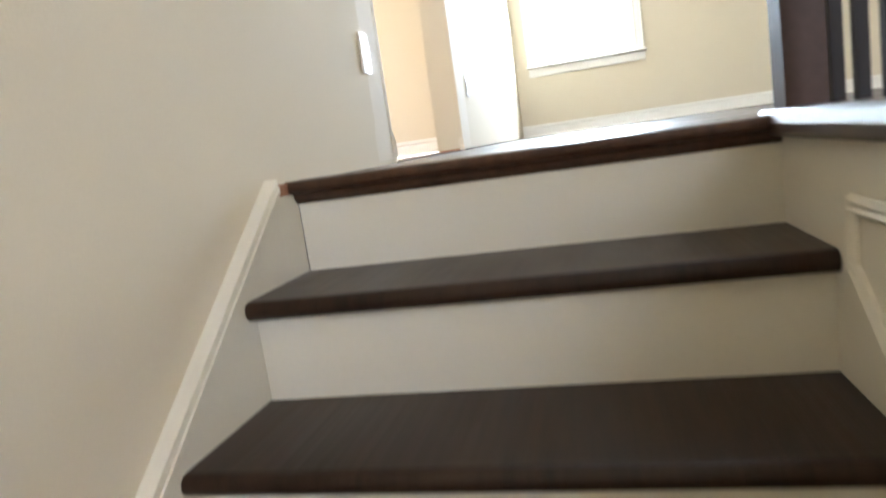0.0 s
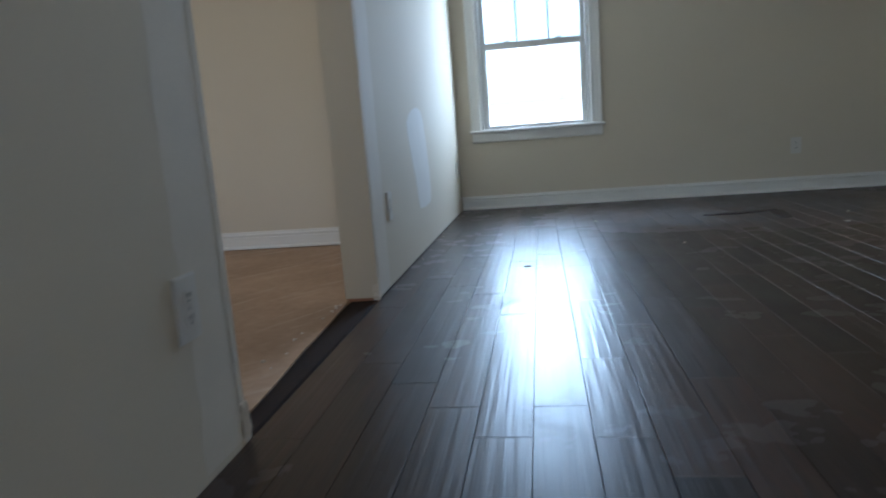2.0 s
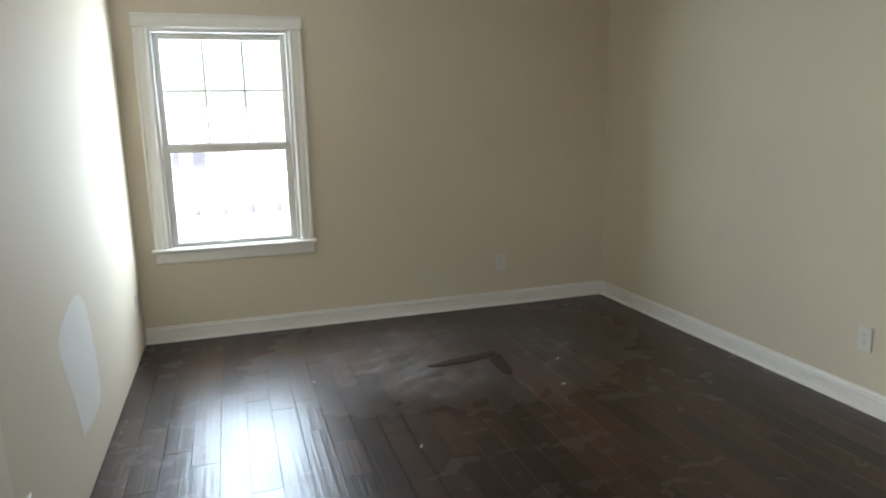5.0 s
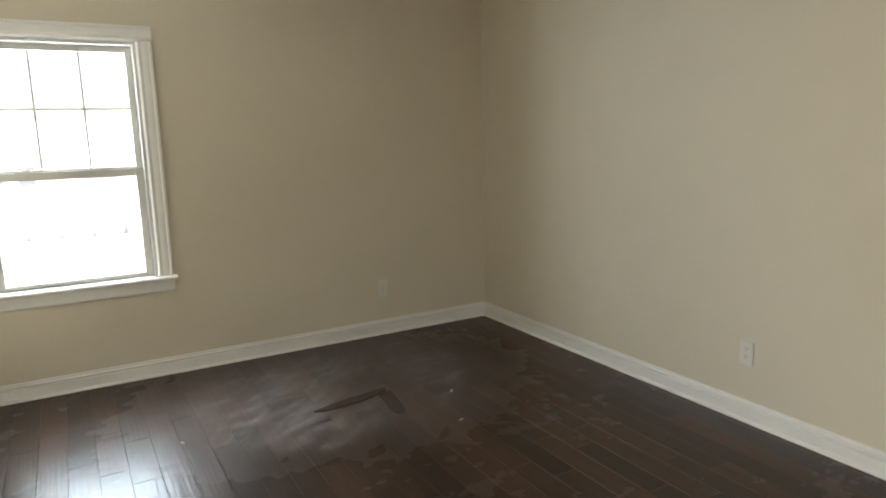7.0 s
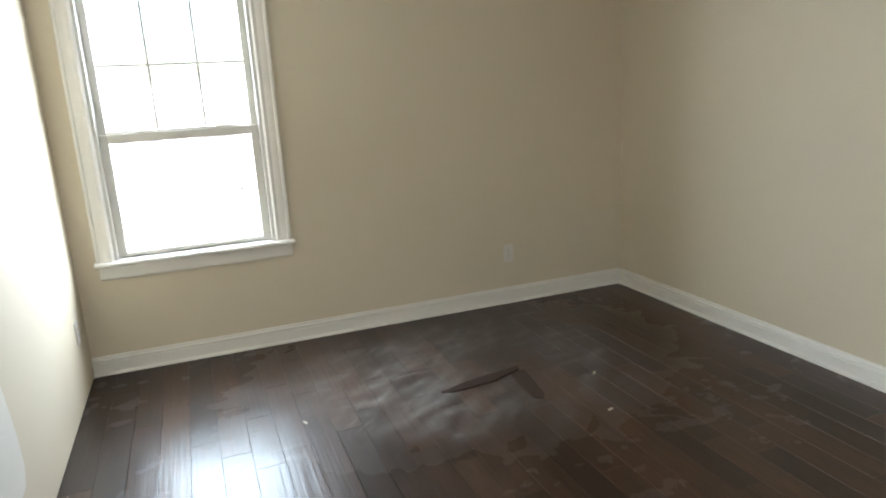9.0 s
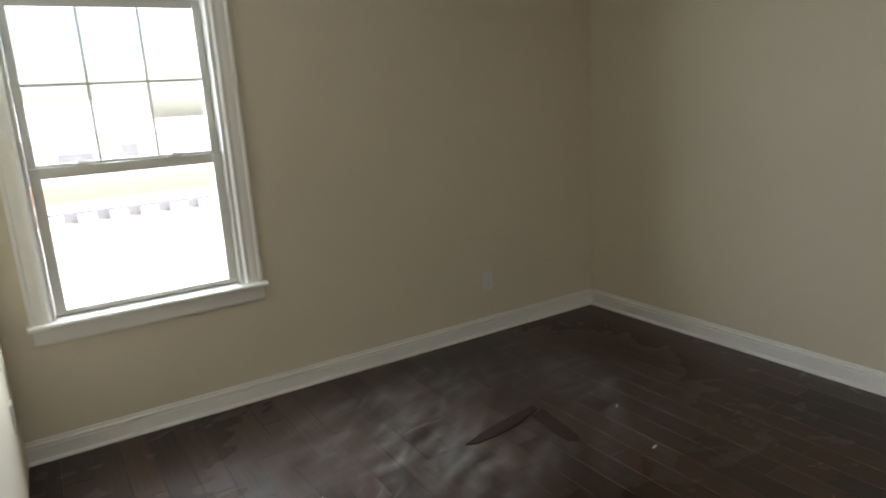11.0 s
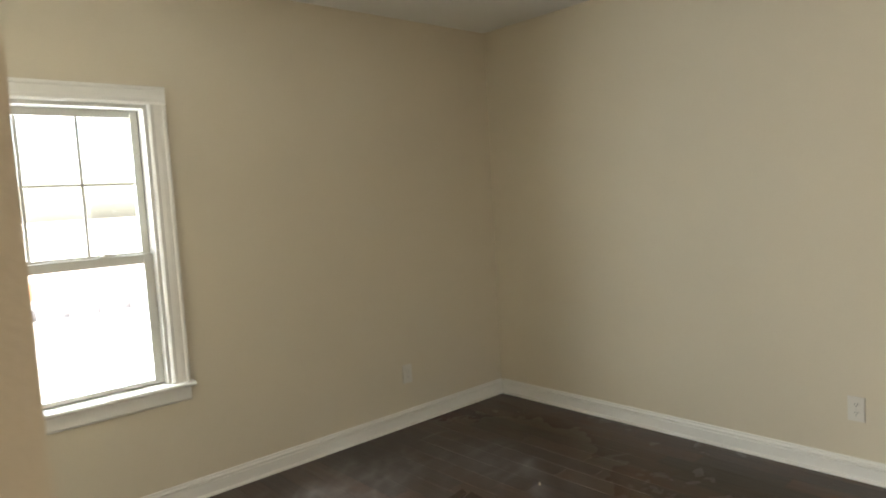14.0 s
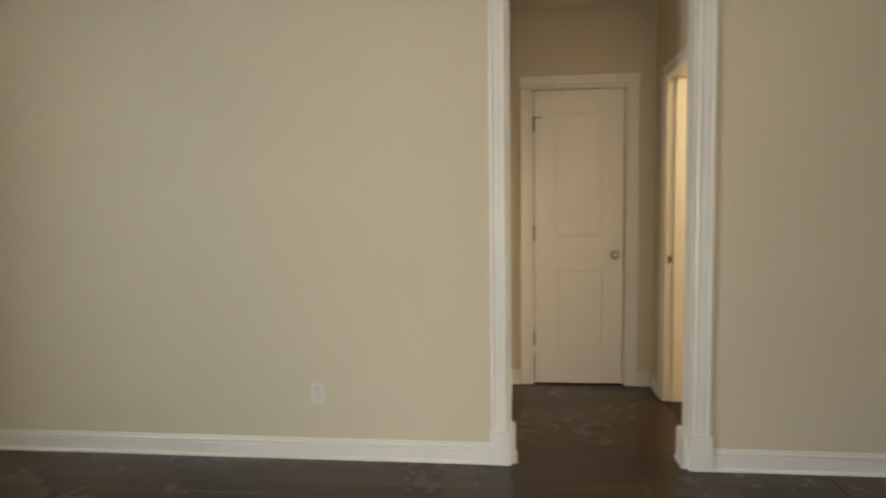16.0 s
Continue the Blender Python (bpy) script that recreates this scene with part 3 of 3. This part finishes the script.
# right side of the well
well = structure("wall_stairwell", boxes((SXR, -2.0, LOW, 1.06, Y0 + 0.018, -0.034)), RISER, "cream painted side of the stairwell", "wall")
part("landing_cap", extrude_profile([(0.0, -0.030), (0.008, -0.033), (0.14, -0.033), (0.14, 0.012), (0.01, 0.012), (0.002, 0.006), (-0.004, -0.010), (-0.002, -0.024)], -1.98, Y0 + 0.07, lambda p, q, s: (SXR - 0.022 + p, s, q)), TREADWOOD, well, "dark wood cap on the stairwell edge")
def panel_moulding(name, y0, z0, y1, z1):
    """A strip of half-round moulding on the well side, from one corner of the panel to the next."""
    length, turn = math.hypot(y1 - y0, z1 - z0), math.atan2(z1 - z0, y1 - y0)
    prof = [(0.0, -0.012), (0.006, -0.012), (0.010, -0.007), (0.006, -0.002), (0.009, 0.004), (0.005, 0.011), (0.0, 0.012)]
    bm = extrude_profile(prof, -0.008, length + 0.008, lambda p, q, s: (SXR - 0.0005 - p, s, q))
    moved(bm, Matrix.Translation((0, y0, z0)) @ Euler((turn, 0, 0)).to_matrix().to_4x4())
    part(name, bm, RISER, well, "cream panel moulding")


PK = RISE / RUN
panel_moulding("panel_stile", 1.79, -0.200, 1.79, -0.115)
panel_moulding("panel_top_rail", 0.15, -0.115, 1.79, -0.115)
panel_moulding("panel_sloped_rail", 0.15, -0.200 - PK * 1.64, 1.79, -0.200)

# ---- railing ----
rail = thing("stair_railing", "dark wood newel and rail with iron balusters", "railing")
NXc, NYc = 0.997, 2.17
nw = soft_box(NXc - 0.034, NYc - 0.034, 0.0125, NXc + 0.034, NYc + 0.034, 1.08, 0.004)
part("newel_post", nw, NEWELWOOD, rail, "square dark wood newel post")
part("newel_base", extrude_profile([(-0.04, 0.0125), (0.04, 0.0125), (0.04, 0.315), (0.0345, 0.33), (-0.0345, 0.33), (-0.04, 0.315)], NYc - 0.04, NYc + 0.04, lambda p, q, y: (NXc + p, y, q)), NEWELWOOD, rail, "square dark newel base sleeve")
part("newel_cap", moved(lathe([(0.06, 0), (0.063, 0.012), (0.05, 0.02), (0.036, 0.035), (0.002, 0.045)], 4), Matrix.Translation((NXc, NYc, 1.08)) @ Euler((0, 0, radians(45))).to_matrix().to_4x4()), NEWELWOOD, rail)
part("handrail", soft_box(NXc - 0.03, -1.99, 0.90, NXc + 0.03, NYc - 0.0345, 0.955, 0.012, 3), NEWELWOOD, rail)


def baluster_mesh(twist):
    bm = bmesh.new()
    n, h = 60, 0.888
    rings = []
    for i in range(n + 1):
        z = h * i / n
        u = max(0.0, min(1.0, (z - 0.32) / 0.3))
        a = u * math.pi * 7 if twist else 0
        r = 0.0122
        rings.append([bm.verts.new((r * math.cos(a + math.pi / 4 + k * math.pi / 2), r * math.sin(a + math.pi / 4 + k * math.pi / 2), z)) for k in range(4)])
    for p, q in zip(rings, rings[1:]):
        for k in range(4):
            bm.faces.new((p[k], p[(k + 1) % 4], q[(k + 1) % 4], q[k]))
    bm.faces.new(rings[0][::-1])
    bm.faces.new(rings[-1])
    return bm


plain, twisted = mesh_of("baluster", baluster_mesh(False), IRON), mesh_of("baluster", baluster_mesh(True), IRON)
for i in range(36):
    ob = new("baluster", twisted if i % 2 else plain)
    ob.parent = rail
    ob.matrix_basis = pose(NXc, NYc - 0.172 - i * 0.097, 0.0125)

# ---- wall outlets ----
def outlet(label, m, plate=None):
    e = thing("wall_outlet", label, "outlet", "wall outlets")
    w, h = 0.037, 0.059
    bm = boxes((-w, -0.0, -h, w, 0.006, h))
    bmesh.ops.bevel(bm, geom=[g for g in bm.edges if all(v.co.y > 0.005 for v in g.verts)], offset=0.003, segments=2, affect='EDGES')
    part("cover_plate", bm, plate or PLASTIC, e)
    for zc in (0.02, -0.02):
        face = lathe([(0.0165, 0), (0.0165, 0.0015), (0.0155, 0.002)], 20)
        moved(face, Matrix.Translation((0, 0.006, zc)) @ Matrix.Diagonal((1, 1, 0.85, 1)) @ Euler((radians(-90), 0, 0)).to_matrix().to_4x4())
        f = part("receptacle", face, plate or PLASTIC, e)
        for xs in (-0.0055, 0.0055):
            part("slot", boxes((xs - 0.0011, 0.0079, zc + 0.0005, xs + 0.0011, 0.0084, zc + 0.0075)), SLOT, f)
        part("ground_hole", boxes((-0.002, 0.0079, zc - 0.008, 0.002, 0.0084, zc - 0.0045)), SLOT, f)
    part("screw", moved(lathe([(0.003, 0), (0.003, 0.0012), (0.002, 0.0018)], 10), Matrix.Translation((0, 0.006, 0)) @ Euler((radians(-90), 0, 0)).to_matrix().to_4x4()), NICKEL, e)
    e.matrix_basis = m
    return e


outlet("white plastic outlet plate near the raw opening edge", pose(0.0005, 2.765, 0.331, 0, 0, -90))
outlet("white plastic outlet plate beside the patched drywall", pose(0.0005, 4.375, 0.328, 0, 0, -90))
outlet("white plastic outlet plate close to the window corner", pose(0.0005, 6.69, 0.335, 0, 0, -90))
outlet("beige-white outlet plate under the blank window wall", pose(2.49, YN - 0.0005, 0.335, 0, 0, 180))
outlet("white plastic outlet plate above the baseboard", pose(XE - 0.0005, 4.648, 0.343, 0, 0, 90))

# ---- drywall compound ----
def compound(name, outline, label, x=0.00025, material=None):
    bm = bmesh.new()
    lo = [bm.verts.new((-0.001, y, z)) for y, z in outline]
    hi = [bm.verts.new((x, y, z)) for y, z in outline]
    k = len(outline)
    for i in range(k):
        bm.faces.new((lo[i], lo[(i + 1) % k], hi[(i + 1) % k], hi[i]))
    bm.faces.new(hi)
    bmesh.ops.recalc_face_normals(bm, faces=bm.faces[:])
    return part(name, bm, material or COMPOUND, wall_west, label)


rnd = random.Random(4)


def ragged(y_edge, y_in, z0=0.014, z1=2.5, n=40):
    return [(y_edge, z0), (y_edge, z1)] + [(y_in + rnd.uniform(-0.008, 0.008), z1 - (z1 - z0) * i / n) for i in range(n + 1)]


compound("corner_compound", ragged(JF + 0.0005, JF + 0.20), "pale joint compound along the opening edge")
compound("corner_compound", ragged(JN - 0.0005, JN - 0.17), "pale joint compound along the opening edge")
oval = [(5.085, 0.235), (5.27, 0.225), (5.43, 0.24), (5.462, 0.30), (5.45, 0.42), (5.41, 0.58), (5.36, 0.69), (5.29, 0.742), (5.21, 0.755), (5.10, 0.745), (4.97, 0.715), (4.90, 0.675), (4.905, 0.62), (4.96, 0.5), (5.02, 0.4), (5.06, 0.29)]
compound("wall_patch", oval, "pale oblong patch of joint compound", 0.0008, PRIMER)
# ---- threshold strip and floor scraps ----
structure("threshold", extrude_profile([(-0.118, -0.003), (-0.108, 0.004), (-0.006, 0.008), (-0.001, -0.0), (-0.001, -0.012), (-0.118, -0.012)], JN + 0.002, JF - 0.002, lambda p, q, s: (p, s, q - 0.004)), STRIPWOOD, "dark wood strip across the raw opening", "threshold")


# torn drywall at the foot of the raw opening, the bare plate under it, and crumbs along the strip
part("wall_plate", boxes((-TW + 0.004, JF - 0.003, -0.011, -0.004, JF + 0.0135, 0.012)), RAWWOOD, wall_west, "raw reddish plate under the drywall")


def torn_edge(y, side, height, depth, seed):
    g = random.Random(seed)
    bm = bmesh.new()
    rows = []
    for i in range(9):
        z = 0.004 + height * i / 8
        out = depth * (0.35 + 0.65 * g.random()) * (1 - (i / 8) ** 2) + 0.0006
        rows.append([bm.verts.new((x, y + side * d, z)) for x, d in ((0.0035 * g.random() + 0.0008, -0.02), (0.005 * g.random() + 0.002, out), (-0.016 - 0.008 * g.random(), out * 0.7), (-0.02, -0.02))])
    for a, b in zip(rows, rows[1:]):
        for k in range(4):
            bm.faces.new((a[k], a[(k + 1) % 4], b[(k + 1) % 4], b[k]))
    bm.faces.new(rows[0][::-1])
    bm.faces.new(rows[-1])
    bmesh.ops.recalc_face_normals(bm, faces=bm.faces[:])
    part("torn_edge", bm, COMPOUND, wall_west, "torn pale drywall paper at the corner")


torn_edge(JN, 1, 0.085, 0.014, 3)
torn_edge(JF, -1, 0.06, 0.012, 8)
# raised metal corner bead lines
for yy, g in ((JN, -1), (JF, 1)):
    part("corner_bead", boxes((-0.001, yy + g * 0.021, 0.09, 0.0016, yy + g * 0.0235, H - 0.002)), COMPOUND, wall_west)


def crumb(x, y, size, seed):
    g = random.Random(seed)
    bm = bmesh.new()
    bmesh.ops.create_icosphere(bm, subdivisions=1, radius=size)
    for v in bm.verts:
        v.co = Vector((v.co.x * g.uniform(0.7, 1.5), v.co.y * g.uniform(0.6, 1.2), v.co.z * g.uniform(0.4, 0.7)))
    low = min(v.co.z for v in bm.verts)
    moved(bm, Matrix.Translation((0, 0, -low)))
    ob = tagged(new("drywall_crumb", mesh_of("drywall_crumb", bm, COMPOUND)), "pale crumb of drywall beside the raw opening", "debris", "crumbs by the opening")
    ob.matrix_basis = pose(x, y, -0.0042 if x < -0.118 else 0.0005, 0, 0, 360 * g.random())


g_ = random.Random(21)
for i in range(16):
    crumb(-0.135 - 0.05 * g_.random() ** 2, JF - 0.04 - 1.0 * g_.random() ** 1.6, g_.uniform(0.003, 0.008), i)
for i in range(6):
    crumb(0.02 + 0.05 * g_.random(), JF + 0.05 + 1.6 * g_.random(), g_.uniform(0.002, 0.004), 40 + i)


def scrap(name, pts, label):
    bm = bmesh.new()
    lo = [bm.verts.new((x, y, 0.0005)) for x, y in pts]
    hi = [bm.verts.new((x, y, 0.005)) for x, y in pts]
    k = len(pts)
    for i in range(k):
        bm.faces.new((lo[i], lo[(i + 1) % k], hi[(i + 1) % k], hi[i]))
    bm.faces.new(hi)
    bm.faces.new(lo[::-1])
    bmesh.ops.recalc_face_normals(bm, faces=bm.faces[:])
    return tagged(new(name, mesh_of(name, bm, SCRAPWOOD)), label, "wood scrap", "scraps on the floor")


scrap("wood_scrap", [(1.595, 5.895), (1.70, 5.935), (1.83, 5.965), (1.98, 5.985), (2.055, 6.0), (2.04, 5.955), (1.955, 5.925), (1.88, 5.895), (1.76, 5.878), (1.64, 5.872)], "dark reddish strip of wood lying on the dusty floor")
scrap("wood_scrap", [(2.062, 5.945), (2.045, 5.82), (2.02, 5.66), (1.995, 5.622), (1.955, 5.65), (1.955, 5.76), (1.975, 5.915)], "short dark strip of wood with a rounded end")
for x, y, a in ((2.2, 5.4, 0.3), (1.3, 5.0, 1.2), (0.95, 5.9, 2.0), (2.35, 5.75, 0.8), (0.55, 4.6, 0.2)):
    bm = soft_box(-0.014, -0.004, 0, 0.014, 0.004, 0.004, 0.001, 1)
    ob = tagged(new("wood_chip", mesh_of("wood_chip", bm, COMPOUND)), "small pale chip of debris on the floor", "debris", "chips on the floor")
    ob.matrix_basis = pose(x, y, 0.0005, 0, 0, math.degrees(a))

# ---- outside ----
GZ = -3.1
structure("ground", boxes((-900, YN + 0.3, GZ - 0.5, 900, 1500, GZ)), GROUND, "pale dry open ground", "ground")
structure("road", boxes((-200, 16, GZ, 200, 31.5, GZ + 0.03)), ROADM, "pale concrete street", "road")
structure("clay_bank", extrude_profile([(0, 0), (2, 0.35), (7, 0.5), (10, 0.1), (10, 0)], -80, 90, lambda p, q, s: (s, 47 + p, GZ + q)), CLAY, "bank of bare orange clay", "ground")
# dark strip behind the blocks gives the dashed shadow line between them
kerb = structure("kerb", boxes((-60, 38.1, GZ, 80, 38.7, GZ + 0.5)), BLOCK_GAP, "dark strip for the shaded gaps of the block row", "kerb")
blk = mesh_of("kerb_block", soft_box(-0.37, -0.2, 0, 0.37, 0.2, 0.4, 0.04), CONCRETE)
for i in range(30):
    ob = tagged(new("kerb_block", blk), "white concrete block in a row by the street", "block", "blocks by the street")
    ob.matrix_basis = pose(-14 + i * 1.34, 37.8, GZ)


def house(x, y, w, d, h, rh, label):
    e = thing("house", label, "house", "houses across the street")
    part("wall", extrude_profile([(0, 0), (d, 0), (d, h), (d / 2, h + rh - 0.15), (0, h)], -w / 2, w / 2, lambda p, q, x: (x, p, q)), SIDING, e)
    o = 0.5
    part("roof", extrude_profile([(-o, h - 0.1), (d / 2, h + rh), (d + o, h - 0.1), (d + o, h + 0.05), (d / 2, h + rh + 0.2), (-o, h + 0.05)], -w / 2 - o, w / 2 + o, lambda p, q, s: (s, p, q)), SHINGLE, e)
    part("gable", extrude_profile([(-w * 0.18, 0), (w * 0.18, 0), (w * 0.18, h), (0, h + rh * 0.2), (-w * 0.18, h)], -1.2, d * 0.45, lambda p, q, s: (p + w * 0.12, s, q)), SIDING, e)
    for fx, fz, fw, fh, fy in ((-0.36, 1.0, 1.1, 1.6, 0), (-0.22, 1.0, 1.1, 1.6, 0), (0.38, 1.0, 1.3, 1.6, 0), (0.12, 0.9, 2.4, 1.3, -1.2)):
        wn_ = part("window", boxes((fx * w - fw / 2 - 0.1, fy - 0.06, fz - 0.1, fx * w + fw / 2 + 0.1, fy - 0.001, fz + fh + 0.1)), TRIM, e)
        part("pane", boxes((fx * w - fw / 2, fy - 0.08, fz, fx * w + fw / 2, fy - 0.061, fz + fh)), DARKGLASS, wn_)
    part("door", boxes((0.27 * w, -0.05, 0, 0.27 * w + 1, -0.001, 2.1)), SHINGLE, e)
    e.matrix_basis = pose(x, y, GZ)


house(1.5, 62, 15, 9, 3.2, 2.8, "pale single-storey house with a grey roof")
house(38, 64, 14, 9, 3.2, 2.6, "pale house with a grey shingle roof")
house(62, 66, 16, 9, 3.4, 2.8, "far pale house with a gable front")
house(-20, 64, 14, 9, 3.2, 2.6, "pale house with a grey shingle roof beside a lot")

# ---- floor planks ----
PW, U = 0.1178, (YN - Y0 - 0.071) / 32
plank_meshes = {}


def plank_mesh(length, width=PW):
    key = (round(length, 4), round(width, 4))
    if key not in plank_meshes:
        g, c, t = 0.0004, 0.0006, 0.012
        bm = bmesh.new()
        rings = []
        for inset, z in ((g, -t), (g, -0.0012), (g + c, 0.0)):
            rings.append([bm.verts.new(p) for p in ((inset, inset, z), (width - inset, inset, z), (width - inset, length - inset, z), (inset, length - inset, z))])
        for a, b in zip(rings, rings[1:]):
            for i in range(4):
                bm.faces.new((a[i], a[(i + 1) % 4], b[(i + 1) % 4], b[i]))
        bm.faces.new(rings[-1])
        plank_meshes[key] = mesh_of("plank", bm, FLOORWOOD)
    return plank_meshes[key]


def plank(x, y, length, width=PW):
    ob = new("plank", plank_mesh(length, width))
    ob.parent = floor
    ob.matrix_basis = pose(x, y, 0)


rnd = random.Random(11)
YS = Y0 + 0.071
prev = set()
for k in range(29):
    left = 32
    y = YS
    cuts = set()
    first = True
    while left:
        n = rnd.choice((2, 3, 4, 5, 6, 7, 8)) if first else rnd.choice((3, 4, 5, 6, 7, 8))
        n = min(n, left)
        if left - n < 2:
            n = left
        at_ = 32 - left + n
        if at_ in prev and n > 2 and n < left:
            n -= 1
            at_ -= 1
        plank(k * PW, y, n * U)
        y += n * U
        left -= n
        cuts.add(at_)
        first = False
    prev = cuts - {32}
for k in range(29, 41):
    a = HY0 + 0.0
    b = HY1
    m_ = a + rnd.choice((0.3, 0.45, 0.6))
    plank(k * PW, a, m_ - a)
    plank(k * PW, m_, b - m_)
# loft floor beside the stairwell, never seen from above
bm = bmesh.new()
for k in range(19):
    for j in range(4):
        box(bm, 1.09 + k * 0.1195, -1.99 + j * 1.046, -0.012, 1.09 + k * 0.1195 + 0.1185, -1.99 + j * 1.046 + 1.045, 0.0)
tagged(part("plank", bm, FLOORWOOD, floor), kind="stuff")
